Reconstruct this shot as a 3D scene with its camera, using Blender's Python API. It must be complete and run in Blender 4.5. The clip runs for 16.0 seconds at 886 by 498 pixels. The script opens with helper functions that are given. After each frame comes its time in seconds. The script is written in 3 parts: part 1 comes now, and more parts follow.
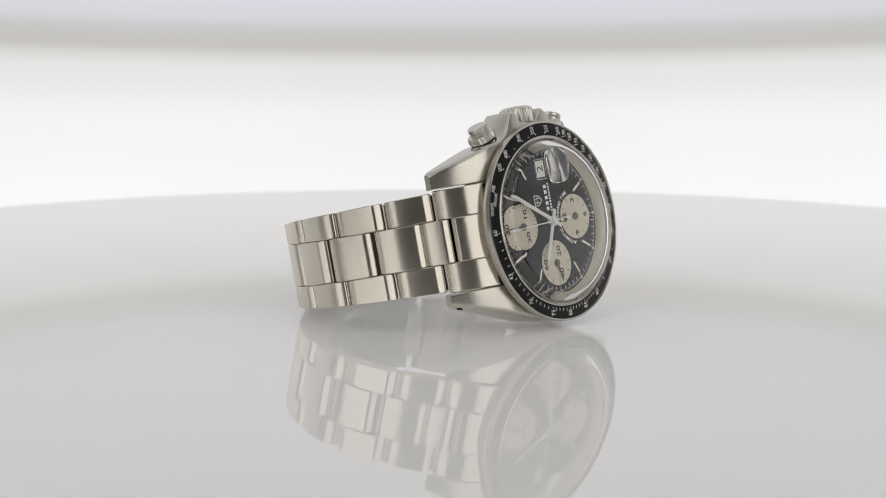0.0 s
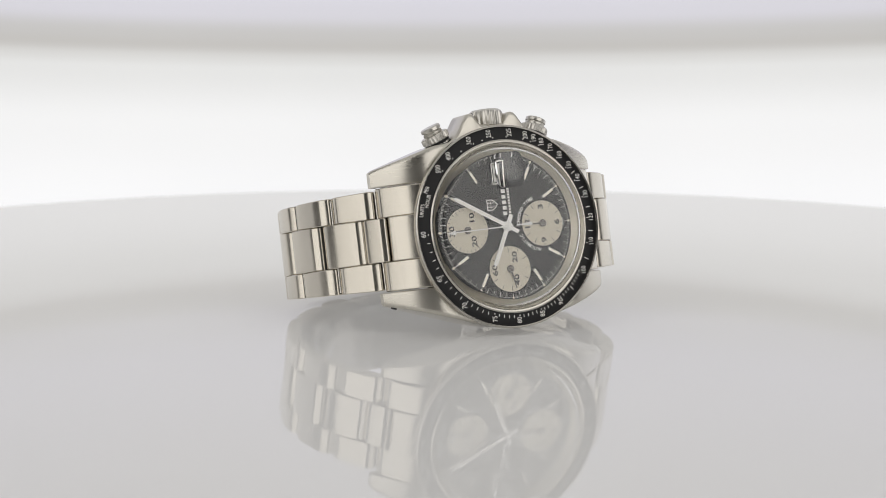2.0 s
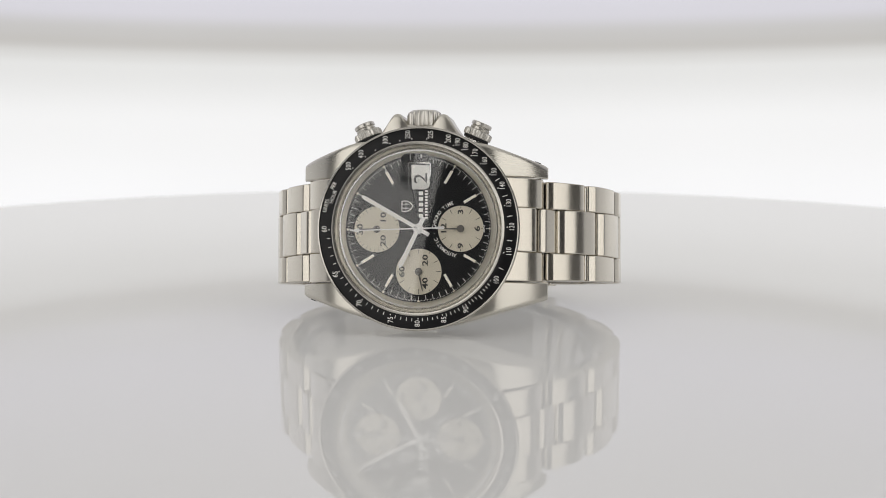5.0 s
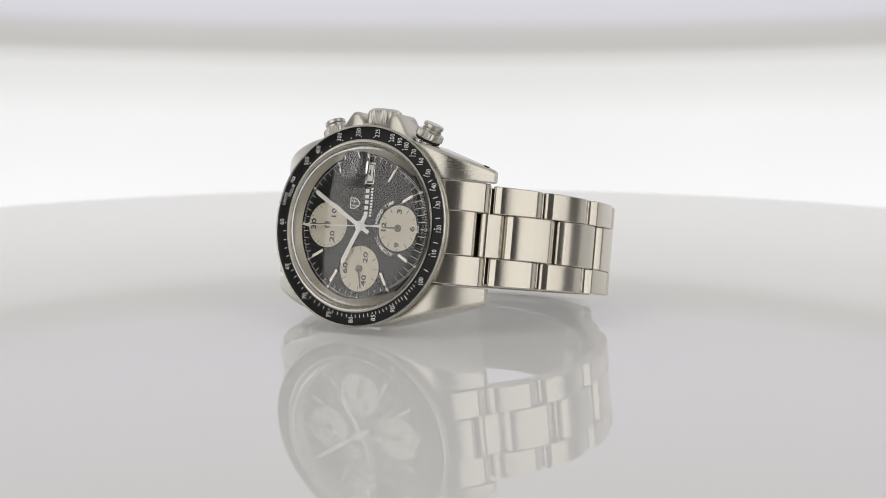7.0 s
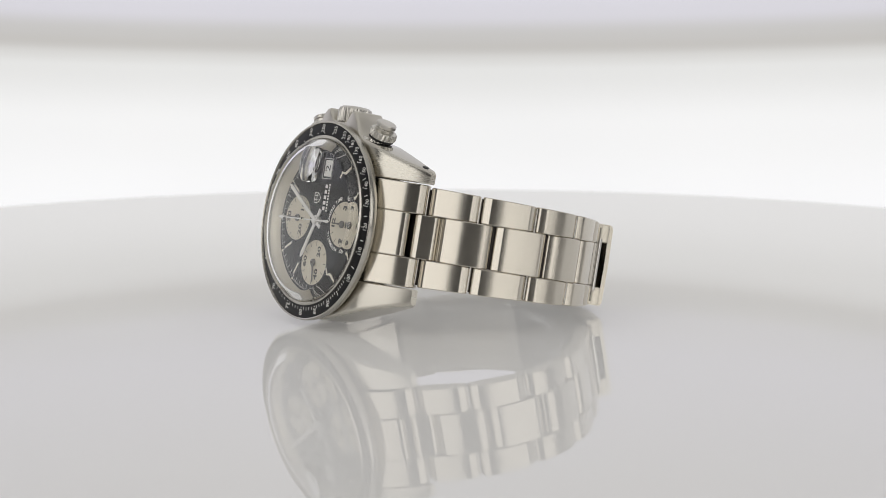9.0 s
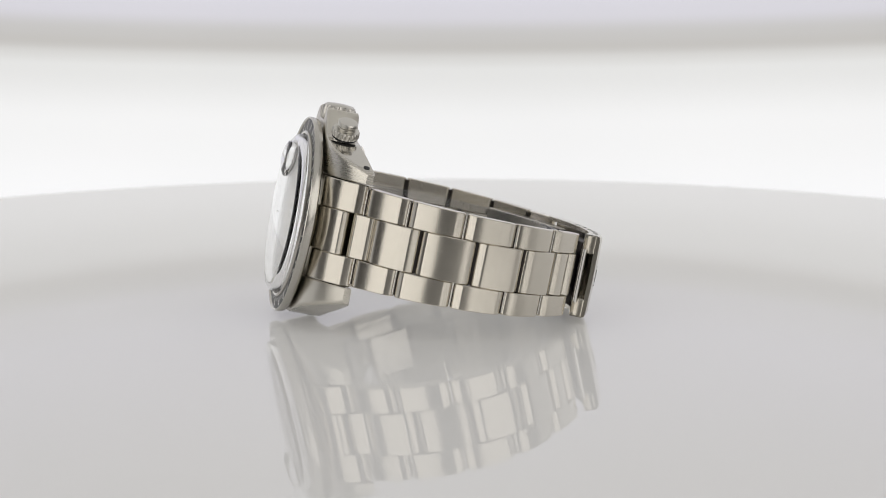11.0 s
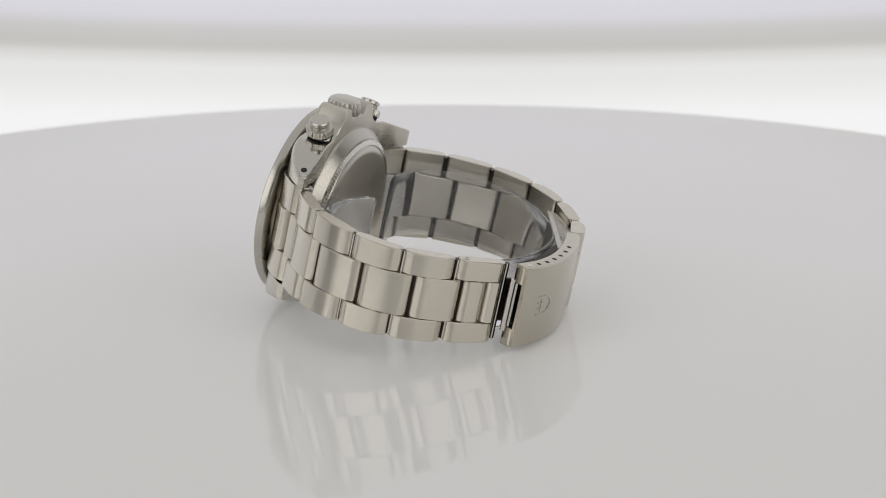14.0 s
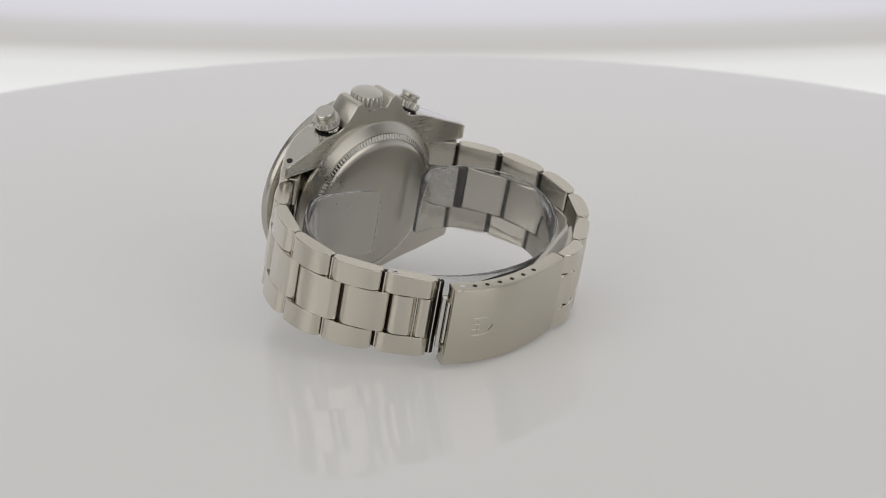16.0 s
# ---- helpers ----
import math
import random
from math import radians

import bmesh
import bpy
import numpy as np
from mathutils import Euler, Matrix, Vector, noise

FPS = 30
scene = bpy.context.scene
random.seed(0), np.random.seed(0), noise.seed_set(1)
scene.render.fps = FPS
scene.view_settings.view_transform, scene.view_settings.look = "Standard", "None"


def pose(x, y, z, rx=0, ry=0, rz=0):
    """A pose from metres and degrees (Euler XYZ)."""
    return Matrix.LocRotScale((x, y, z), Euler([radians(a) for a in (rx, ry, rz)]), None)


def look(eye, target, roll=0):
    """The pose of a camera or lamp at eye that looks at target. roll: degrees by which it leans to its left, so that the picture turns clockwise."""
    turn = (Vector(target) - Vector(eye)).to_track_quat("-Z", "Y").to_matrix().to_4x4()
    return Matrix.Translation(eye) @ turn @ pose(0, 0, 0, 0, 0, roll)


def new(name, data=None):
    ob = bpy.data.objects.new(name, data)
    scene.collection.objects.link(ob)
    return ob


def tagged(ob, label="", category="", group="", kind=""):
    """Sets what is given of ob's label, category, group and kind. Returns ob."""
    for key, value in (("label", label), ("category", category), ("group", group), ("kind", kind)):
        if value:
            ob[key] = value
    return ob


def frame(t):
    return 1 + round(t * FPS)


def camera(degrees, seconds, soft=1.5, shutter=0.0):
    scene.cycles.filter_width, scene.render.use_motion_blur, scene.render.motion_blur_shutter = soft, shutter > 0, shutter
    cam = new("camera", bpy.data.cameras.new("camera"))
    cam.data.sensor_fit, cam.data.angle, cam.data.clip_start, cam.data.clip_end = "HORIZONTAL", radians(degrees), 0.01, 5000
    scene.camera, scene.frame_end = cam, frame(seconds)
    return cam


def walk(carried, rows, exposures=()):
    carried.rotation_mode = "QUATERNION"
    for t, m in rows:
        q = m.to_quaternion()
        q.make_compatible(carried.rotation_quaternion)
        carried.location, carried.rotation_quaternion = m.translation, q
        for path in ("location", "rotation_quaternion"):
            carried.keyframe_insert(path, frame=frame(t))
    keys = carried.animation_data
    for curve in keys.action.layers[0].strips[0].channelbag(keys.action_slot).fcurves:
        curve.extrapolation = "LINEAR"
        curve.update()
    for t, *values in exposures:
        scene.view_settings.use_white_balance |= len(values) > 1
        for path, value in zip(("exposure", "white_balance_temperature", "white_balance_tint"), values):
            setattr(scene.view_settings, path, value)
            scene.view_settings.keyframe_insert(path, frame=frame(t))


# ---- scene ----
MM = 0.001
TAU = 2 * math.pi

# ---- camera: a motor-driven arm that lifts the camera and its backdrop round the turntable ----
cam = camera(18.8, 16.0, soft=0.8)
cam.data.dof.use_dof = True
cam.data.dof.focus_distance = 0.532
cam.data.dof.aperture_fstop = 35.0

ARM_KEYS = ((0.0, 8.41), (9.2, 8.41), (10.2, 8.55), (10.8, 9.0), (11.3, 9.75), (12.0, 11.05), (12.5, 12.13),
            (13.0, 13.2), (13.5, 14.25), (14.0, 15.28), (14.5, 16.27), (15.0, 17.27), (15.5, 18.27), (16.0, 19.2))
ARM_PIVOT = Vector((0.0, -3.19 * MM, -16.8 * MM))


def arm_pose(elevation, right, ahead, lift):
    """The pose of what sits on the arm: right, ahead and lift in mm from the pivot, turned with the arm."""
    turn = Matrix.Rotation(radians(-elevation), 4, "X")
    return Matrix.Translation(ARM_PIVOT) @ turn @ Matrix.Translation((right * MM, ahead * MM, lift * MM))


walk(cam, [(t, arm_pose(e, 1.41, -555.3, 29.3) @ pose(0, 0, 0, 90, 0, 0)) for t, e in ARM_KEYS])

# ---- light ----
world = bpy.data.worlds.new("studio")
scene.world = world
world.use_nodes = True
world.node_tree.nodes["Background"].inputs[0].default_value = (0.80, 0.80, 0.82, 1)
world.node_tree.nodes["Background"].inputs[1].default_value = 0.1


def softbox(name, eye, target, w, h, power, colour):
    lamp = bpy.data.lights.new(name, "AREA")
    lamp.shape, lamp.size, lamp.size_y, lamp.energy, lamp.color = "RECTANGLE", w, h, power, colour
    ob = new(name, lamp)
    ob.matrix_world = look(eye, target)
    return ob


softbox("softbox_overhead", (0.0, 0.05, 0.95), (0, 0.02, 0), 1.9, 1.9, 6.2, (1.0, 0.985, 0.96))
# two wide front softboxes that leave a slot for the camera between them
for side in (-1, 1):
    softbox("softbox_side", (side * 0.66, -0.67, 0.36), (0, 0, 0.03), 1.02, 0.76, 3.15, (1.0, 0.975, 0.94))
scene.view_settings.exposure = 0.0

# ---- materials ----


def material(name):
    m = bpy.data.materials.new(name)
    m.use_nodes = True
    n = m.node_tree.nodes
    return m, n, m.node_tree.links, n["Principled BSDF"]


def socket_set(node, **kw):
    for k, v in kw.items():
        node.inputs[k.replace("_", " ")].default_value = v


def steel(name, colour, rough, brush=0.0, grain=(5000, 120, 120), spread=0.05, across=0.0):
    """Stainless steel: fine scratches along the grain, smudges at a larger scale."""
    m, n, l, b = material(name)
    socket_set(b, Metallic=1.0, Roughness=rough)
    tc = n.new("ShaderNodeTexCoord")
    mp = n.new("ShaderNodeMapping")
    mp.inputs["Scale"].default_value = grain
    l.new(tc.outputs["Object"], mp.inputs["Vector"])
    fine = n.new("ShaderNodeTexNoise")
    socket_set(fine, Scale=1.0, Detail=3.0)
    l.new(mp.outputs[0], fine.inputs["Vector"])
    big = n.new("ShaderNodeTexNoise")
    socket_set(big, Scale=60.0, Detail=3.0)
    l.new(tc.outputs["Object"], big.inputs["Vector"])
    add = n.new("ShaderNodeMath")
    add.operation = "MULTIPLY_ADD"
    l.new(fine.outputs[0], add.inputs[0])
    add.inputs[1].default_value = 0.5
    l.new(big.outputs[0], add.inputs[2])
    mr = n.new("ShaderNodeMapRange")
    socket_set(mr, From_Min=0.4, From_Max=1.1, To_Min=rough - spread, To_Max=rough + spread)
    l.new(add.outputs[0], mr.inputs[0])
    l.new(mr.outputs[0], b.inputs["Roughness"])
    mix = n.new("ShaderNodeMix")
    mix.data_type = "RGBA"
    mix.inputs[6].default_value = (*[c * 0.94 for c in colour], 1)
    mix.inputs[7].default_value = (*colour, 1)
    tone = n.new("ShaderNodeMapRange")
    socket_set(tone, From_Min=0.3, From_Max=0.7)
    l.new(big.outputs[0], tone.inputs[0])
    l.new(tone.outputs[0], mix.inputs[0])
    l.new(mix.outputs[2], b.inputs["Base Color"])
    if across:
        # brushed along the bracelet: reflections spread across its width
        axis = n.new("ShaderNodeVectorTransform")
        axis.vector_type, axis.convert_from, axis.convert_to = "VECTOR", "OBJECT", "WORLD"
        axis.inputs[0].default_value = (1, 0, 0)
        l.new(axis.outputs[0], b.inputs["Tangent"])
        b.inputs["Anisotropic"].default_value = across
    if brush:
        bump = n.new("ShaderNodeBump")
        socket_set(bump, Strength=brush, Distance=0.00002)
        l.new(fine.outputs[0], bump.inputs["Height"])
        l.new(bump.outputs[0], b.inputs["Normal"])
    return m


def plain(name, colour, rough=0.4, metal=0.0, vary=0.06, scale=900.0, shine=0.5):
    m, n, l, b = material(name)
    socket_set(b, Metallic=metal, Roughness=rough, Specular_IOR_Level=shine)
    tc = n.new("ShaderNodeTexCoord")
    no = n.new("ShaderNodeTexNoise")
    socket_set(no, Scale=scale, Detail=4.0)
    l.new(tc.outputs["Object"], no.inputs["Vector"])
    mix = n.new("ShaderNodeMix")
    mix.data_type = "RGBA"
    mix.inputs[6].default_value = (*[c * (1 - vary) for c in colour], 1)
    mix.inputs[7].default_value = (*[min(1, c * (1 + vary)) for c in colour], 1)
    l.new(no.outputs[0], mix.inputs[0])
    l.new(mix.outputs[2], b.inputs["Base Color"])
    return m


def glass(name, ior, colour=(1, 1, 1), rough=0.0, clear=1.0):
    m, n, l, b = material(name)
    socket_set(b, Base_Color=(*colour, 1), Roughness=rough, IOR=ior, Transmission_Weight=clear)
    return m


BRUSHED = steel("brushed_steel", (0.685, 0.645, 0.57), 0.235, 0.01, (8000, 110, 110), across=0.85, spread=0.04)
BRUSHED_CASE = steel("brushed_case_steel", (0.64, 0.612, 0.55), 0.3, 0.004, (9000, 300, 300), spread=0.07, across=0.5)
FLANK_SIDE = steel("polished_flank_steel", (0.62, 0.60, 0.555), 0.12, 0.0, spread=0.05)
CLASP_STEEL = steel("brushed_clasp_steel", (0.60, 0.565, 0.49), 0.24, 0.0, across=0.7, spread=0.03, grain=(9000, 150, 150))
SATIN = steel("satin_crown_steel", (0.64, 0.62, 0.575), 0.3, 0.0, grain=(500, 500, 500), spread=0.05)
POLISHED = steel("polished_steel", (0.66, 0.645, 0.61), 0.15, 0.0, (500, 500, 500), spread=0.04)
BACK = steel("satin_case_back_steel", (0.56, 0.535, 0.485), 0.3, 0.0, (900, 900, 900))
BEZEL_STEEL = steel("bezel_rim_steel", (0.56, 0.54, 0.495), 0.24, 0.0, (400, 400, 400), spread=0.04)
POINTER = plain("white_rhodium", (0.74, 0.73, 0.71), 0.28, 0.5)
# near-black colour that paints the shade in link gaps and under the clasp cover
DARK_GAP = steel("gap_shade_steel", (0.045, 0.04, 0.036), 0.5)
DIAL = plain("black_dial_lacquer", (0.010, 0.010, 0.011), 0.4, vary=0.04, shine=0.12)
INSERT = plain("black_bezel_insert", (0.008, 0.008, 0.009), 0.3, vary=0.2, shine=0.22)
CREAM = plain("cream_subdial_paint", (0.62, 0.57, 0.46), 0.55)
PRINT = plain("white_print", (0.82, 0.81, 0.78), 0.5)
BLACK_PRINT = plain("black_print", (0.03, 0.028, 0.026), 0.5)
LUME = plain("aged_luminous_paint", (0.70, 0.66, 0.55), 0.6)
WHITE_DISC = plain("white_date_disc", (0.78, 0.77, 0.73), 0.5)
HOLE = plain("dark_hole", (0.01, 0.01, 0.01), 0.6)
ACRYLIC = glass("acrylic_crystal", 1.49)
CUFF = glass("clear_cuff_plastic", 1.24, (0.95, 0.955, 0.97), 0.1, 0.97)


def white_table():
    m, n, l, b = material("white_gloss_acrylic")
    # added emission gives the plate a faint even glow, thinning contact shade
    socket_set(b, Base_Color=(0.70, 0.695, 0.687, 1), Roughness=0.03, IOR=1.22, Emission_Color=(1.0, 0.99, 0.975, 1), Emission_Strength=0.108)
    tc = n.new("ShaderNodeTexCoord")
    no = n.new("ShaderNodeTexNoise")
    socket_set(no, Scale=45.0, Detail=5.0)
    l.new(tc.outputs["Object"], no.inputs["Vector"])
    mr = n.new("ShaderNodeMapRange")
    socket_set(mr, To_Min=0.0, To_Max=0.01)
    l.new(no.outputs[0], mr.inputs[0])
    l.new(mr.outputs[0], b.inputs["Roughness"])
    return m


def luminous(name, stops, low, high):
    """A translucent cloth lit from behind: the light, falling off with its height (mm) and towards its ends, is
    painted as emission.
    """
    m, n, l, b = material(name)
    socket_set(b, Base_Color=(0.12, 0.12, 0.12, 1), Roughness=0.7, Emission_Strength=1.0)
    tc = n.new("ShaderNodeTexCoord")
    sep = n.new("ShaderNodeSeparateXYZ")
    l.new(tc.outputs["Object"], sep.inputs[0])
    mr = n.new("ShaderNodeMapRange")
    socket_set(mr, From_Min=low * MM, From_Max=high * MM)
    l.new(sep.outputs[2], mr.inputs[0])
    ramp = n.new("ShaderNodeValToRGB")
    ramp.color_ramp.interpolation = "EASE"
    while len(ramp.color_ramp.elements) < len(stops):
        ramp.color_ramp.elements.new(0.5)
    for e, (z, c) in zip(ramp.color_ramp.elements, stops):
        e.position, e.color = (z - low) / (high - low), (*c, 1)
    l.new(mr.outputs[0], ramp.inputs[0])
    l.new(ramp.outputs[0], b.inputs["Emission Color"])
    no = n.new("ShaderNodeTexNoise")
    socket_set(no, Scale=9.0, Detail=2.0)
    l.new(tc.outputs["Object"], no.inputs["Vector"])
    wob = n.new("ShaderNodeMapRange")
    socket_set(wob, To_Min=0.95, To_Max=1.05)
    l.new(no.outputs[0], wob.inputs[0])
    # painted dimming of the glow towards the cloth's ends
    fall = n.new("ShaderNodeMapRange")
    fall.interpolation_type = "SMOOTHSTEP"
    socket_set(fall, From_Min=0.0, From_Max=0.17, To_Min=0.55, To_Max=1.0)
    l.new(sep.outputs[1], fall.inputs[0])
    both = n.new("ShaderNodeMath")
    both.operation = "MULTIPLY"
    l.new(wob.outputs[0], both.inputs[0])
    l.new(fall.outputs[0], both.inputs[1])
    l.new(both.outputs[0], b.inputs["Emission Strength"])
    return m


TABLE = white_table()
# the stops round 90 mm dim the glow to draw the soft grey band
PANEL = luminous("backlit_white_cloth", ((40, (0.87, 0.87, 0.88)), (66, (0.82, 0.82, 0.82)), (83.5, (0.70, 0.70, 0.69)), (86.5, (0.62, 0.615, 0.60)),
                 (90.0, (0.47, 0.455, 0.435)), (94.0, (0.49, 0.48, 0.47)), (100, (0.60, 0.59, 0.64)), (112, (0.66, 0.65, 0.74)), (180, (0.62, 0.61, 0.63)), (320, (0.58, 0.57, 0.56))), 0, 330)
ROOM = plain("studio_wall_paint", (0.16, 0.16, 0.157), 0.8, scale=4)

# ---- mesh helpers (millimetres in, metres out) ----


def finish(bm, mat, smooth=35):
    bmesh.ops.recalc_face_normals(bm, faces=bm.faces)
    for f in bm.faces:
        f.smooth = True
    for e in bm.edges:
        if len(e.link_faces) == 2 and e.calc_face_angle(0) > radians(smooth):
            e.smooth = False
    me = bpy.data.meshes.new("mesh")
    bm.to_mesh(me)
    bm.free()
    me.transform(Matrix.Diagonal((MM, MM, MM, 1)))
    me.materials.append(mat)
    return me


def part(name, bm, mat, parent, label="", smooth=35):
    ob = new(name, bm if isinstance(bm, bpy.types.Mesh) else finish(bm, mat, smooth))
    ob.parent = parent
    if label:
        ob["label"] = label
    return ob


def lathe(bm, profile, segs=96, m=None, wave=None, closed=False):
    """Turn (radius, height) points round the local z axis; wave(i, a) scales the radius of point i."""
    rings = []
    for i, (r, h) in enumerate(profile):
        ring = []
        for k in range(segs):
            a = TAU * k / segs
            rr = r * (wave(i, a) if wave else 1)
            p = Vector((rr * math.cos(a), rr * math.sin(a), h))
            ring.append(bm.verts.new(m @ p if m else p))
        rings.append(ring)
    pairs = list(zip(rings, rings[1:])) + ([(rings[-1], rings[0])] if closed else [])
    for a, b in pairs:
        for k in range(segs):
            bm.faces.new((a[k], a[(k + 1) % segs], b[(k + 1) % segs], b[k]))
    if not closed:
        for ring in (rings[0], rings[-1]):
            bm.faces.new(ring)
    return bm


def loft(bm, sections):
    """Join closed sections of equal point count into one solid."""
    rings = [[bm.verts.new(p) for p in s] for s in sections]
    n = len(rings[0])
    for a, b in zip(rings, rings[1:]):
        for k in range(n):
            bm.faces.new((a[k], a[(k + 1) % n], b[(k + 1) % n], b[k]))
    bm.faces.new(rings[0])
    bm.faces.new(rings[-1])
    return bm


def slab(bm, outline, h0, h1, edge=0.0, m=None):
    """A flat piece from a (u, v) outline between two heights, its upper rim chamfered."""
    c = sum((Vector(p) for p in outline), Vector((0, 0))) / len(outline)
    levels = [(h0, 0), (h1 - edge, 0), (h1, edge)] if edge else [(h0, 0), (h1, 0)]
    secs = []
    for h, e in levels:
        ring = []
        for p in outline:
            d = Vector(p) - c
            q = c + d * max(0.0, 1 - e / max(d.length, 1e-6))
            p3 = Vector((q.x, q.y, h))
            ring.append(m @ p3 if m else p3)
        secs.append(ring)
    return loft(bm, secs)


def box(bm, c, s, m=None):
    out = [(c[0] + a * s[0] / 2, c[1] + b * s[1] / 2) for a, b in ((-1, -1), (1, -1), (1, 1), (-1, 1))]
    return slab(bm, out, c[2] - s[2] / 2, c[2] + s[2] / 2, 0, m)


def disc(r, segs=48, cu=0.0, cv=0.0):
    return [(cu + r * math.cos(TAU * k / segs), cv + r * math.sin(TAU * k / segs)) for k in range(segs)]


def lettering(text, size, m, mat, stretch=1.0, depth=0.02, bold=0.012):
    """Printed characters as a thin solid mesh, centred on m, in mm."""
    cu = bpy.data.curves.new("print", "FONT")
    cu.body, cu.size, cu.align_x, cu.align_y, cu.extrude, cu.resolution_u = text, size, "CENTER", "CENTER", depth, 2
    cu.offset = bold * size
    tmp = bpy.data.objects.new("print", cu)
    scene.collection.objects.link(tmp)
    bpy.context.view_layer.update()
    me = bpy.data.meshes.new_from_object(tmp.evaluated_get(bpy.context.evaluated_depsgraph_get()))
    bpy.data.objects.remove(tmp)
    bpy.data.curves.remove(cu)
    me.transform(Matrix.Diagonal((MM, MM, MM, 1)) @ m @ Matrix.Diagonal((stretch, 1, 1, 1)))
    me.materials.clear()
    me.materials.append(mat)
    return me


def at(u, v, h, turn=0.0):
    return Matrix.Translation((u, v, h)) @ Matrix.Rotation(radians(turn), 4, "Z")


def clock(r, deg):
    """(u, v) at radius r and an angle clockwise from twelve."""
    a = radians(deg)
    return r * math.sin(a), r * math.cos(a)


# ---- the setting: turntable, backdrop on the arm, room ----


def turntable():
    root = new("turntable")
    bm = bmesh.new()
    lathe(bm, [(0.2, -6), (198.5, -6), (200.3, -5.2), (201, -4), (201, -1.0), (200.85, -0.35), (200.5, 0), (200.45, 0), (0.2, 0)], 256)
    plate = part("plate", bm, TABLE, root, "round white gloss acrylic plate with a faint added glow", 12)
    bm = bmesh.new()
    lathe(bm, [(0.5, -260), (70, -260), (70, -250), (40, -240), (40, -26), (90, -14), (90, -6.5), (0.5, -6.5)], 64)
    part("pedestal", bm, plain("grey_base_metal", (0.3, 0.3, 0.3), 0.4), root, "grey metal pedestal")
    return tagged(root, "round white gloss acrylic turntable on a pedestal", "turntable")


def backdrop():
    root = new("backdrop")

    def wall(name, r0, h0, h1, mat, t=2.0, spread=98, label=""):
        bm = bmesh.new()
        secs = []
        for k in range(97):
            a = radians(-spread + 2 * spread * k / 96)
            s, c = math.sin(a), math.cos(a)
            secs.append([Vector((r0 * s, r0 * c, h0)), Vector(((r0 + t) * s, (r0 + t) * c, h0)),
                         Vector(((r0 + t) * s, (r0 + t) * c, h1)), Vector((r0 * s, r0 * c, h1))])
        return part(name, loft(bm, secs), mat, root, label, 60)

    wall("light_cloth", 254, -190, 520, PANEL, label="curved backlit white cloth with a soft grey band painted in its glow")
    wall("lower_rail", 253, -196, -190, ROOM, 5, label="grey rail holding the cloth")
    wall("upper_rail", 253, 520, 526, ROOM, 5, label="grey rail holding the cloth")
    return tagged(root, "curved white backlit studio backdrop with a painted soft grey band", "backdrop", kind="structure")


table_plate = turntable()
back_wall = backdrop()


WHITE_FLOOR = plain("white_sweep", (0.72, 0.715, 0.705), 0.6, scale=6)


def studio_room():
    for name, c, s in (("floor", (0, 0, -270), (3000, 3000, 20)), ("ceiling", (0, 0, 1910), (3000, 3000, 20)),
                       ("wall_north", (0, 1510, 820), (3000, 20, 2160)), ("wall_south", (0, -1510, 820), (3000, 20, 2160)),
                       ("wall_east", (1510, 0, 820), (20, 3000, 2160)), ("wall_west", (-1510, 0, 820), (20, 3000, 2160))):
        tagged(new(name, finish(box(bmesh.new(), c, s), WHITE_FLOOR if name == "floor" else ROOM)), "plain %s studio %s" % ("white" if name == "floor" else "grey painted", name.split("_")[0]),
               name.split("_")[0], kind="structure")


studio_room()

# ---- the watch; local axes: u to three o'clock, v to twelve, h out of the dial ----
watch = new("wristwatch")
tagged(watch, "steel chronograph wristwatch with black dial, standing on its side", "wristwatch")
SEAT = Matrix(((0.9978, -0.0438, -0.0499, 2.61 * MM), (0.0531, 0.9774, 0.2047, -29.90 * MM),
               (0.0398, -0.2069, 0.9776, 20.80 * MM), (0, 0, 0, 1))) @ Matrix(((0, -1, 0, 0), (0, 0, -1, 0), (1, 0, 0, 0), (0, 0, 0, 1))) @ Matrix.Rotation(radians(-0.7), 4, "Z")


def flank_section(v, top, bottom, outer, su):
    """A slice across one flank of the case: flat side, polished chamfer along the upper edge."""
    inner, c = 10.35, 0.22
    pts = [(inner + 0.2, top), (outer - 4.0 * c, top), (outer - 2.2 * c, top - 0.35 * c), (outer - 0.9 * c, top - 1.2 * c), (outer - 0.25 * c, top - 2.2 * c), (outer, top - 3.4 * c), (outer, bottom + c), (outer - c, bottom),
           (inner + 0.2, bottom), (inner, bottom + 0.2), (inner, top - 0.2)]
    return [Vector((su * a, v, b)) for a, b in pts]


LUG = ((13, -2.1, -9.0, 17.0), (14.5, -2.3, -9.2, 16.55), (16, -2.75, -9.5, 16.05), (17.5, -3.4, -9.8, 15.55), (19, -4.25, -10.0, 15.05), (20.5, -5.3, -10.2, 14.55), (22, -6.6, -10.4, 14.05), (23.0, -7.6, -10.55, 13.7), (23.8, -8.45, -10.7, 13.4), (24.45, -9.2, -10.5, 13.0))


CASE_TURN = -1.0  # the flanks sit slightly turned against the dial


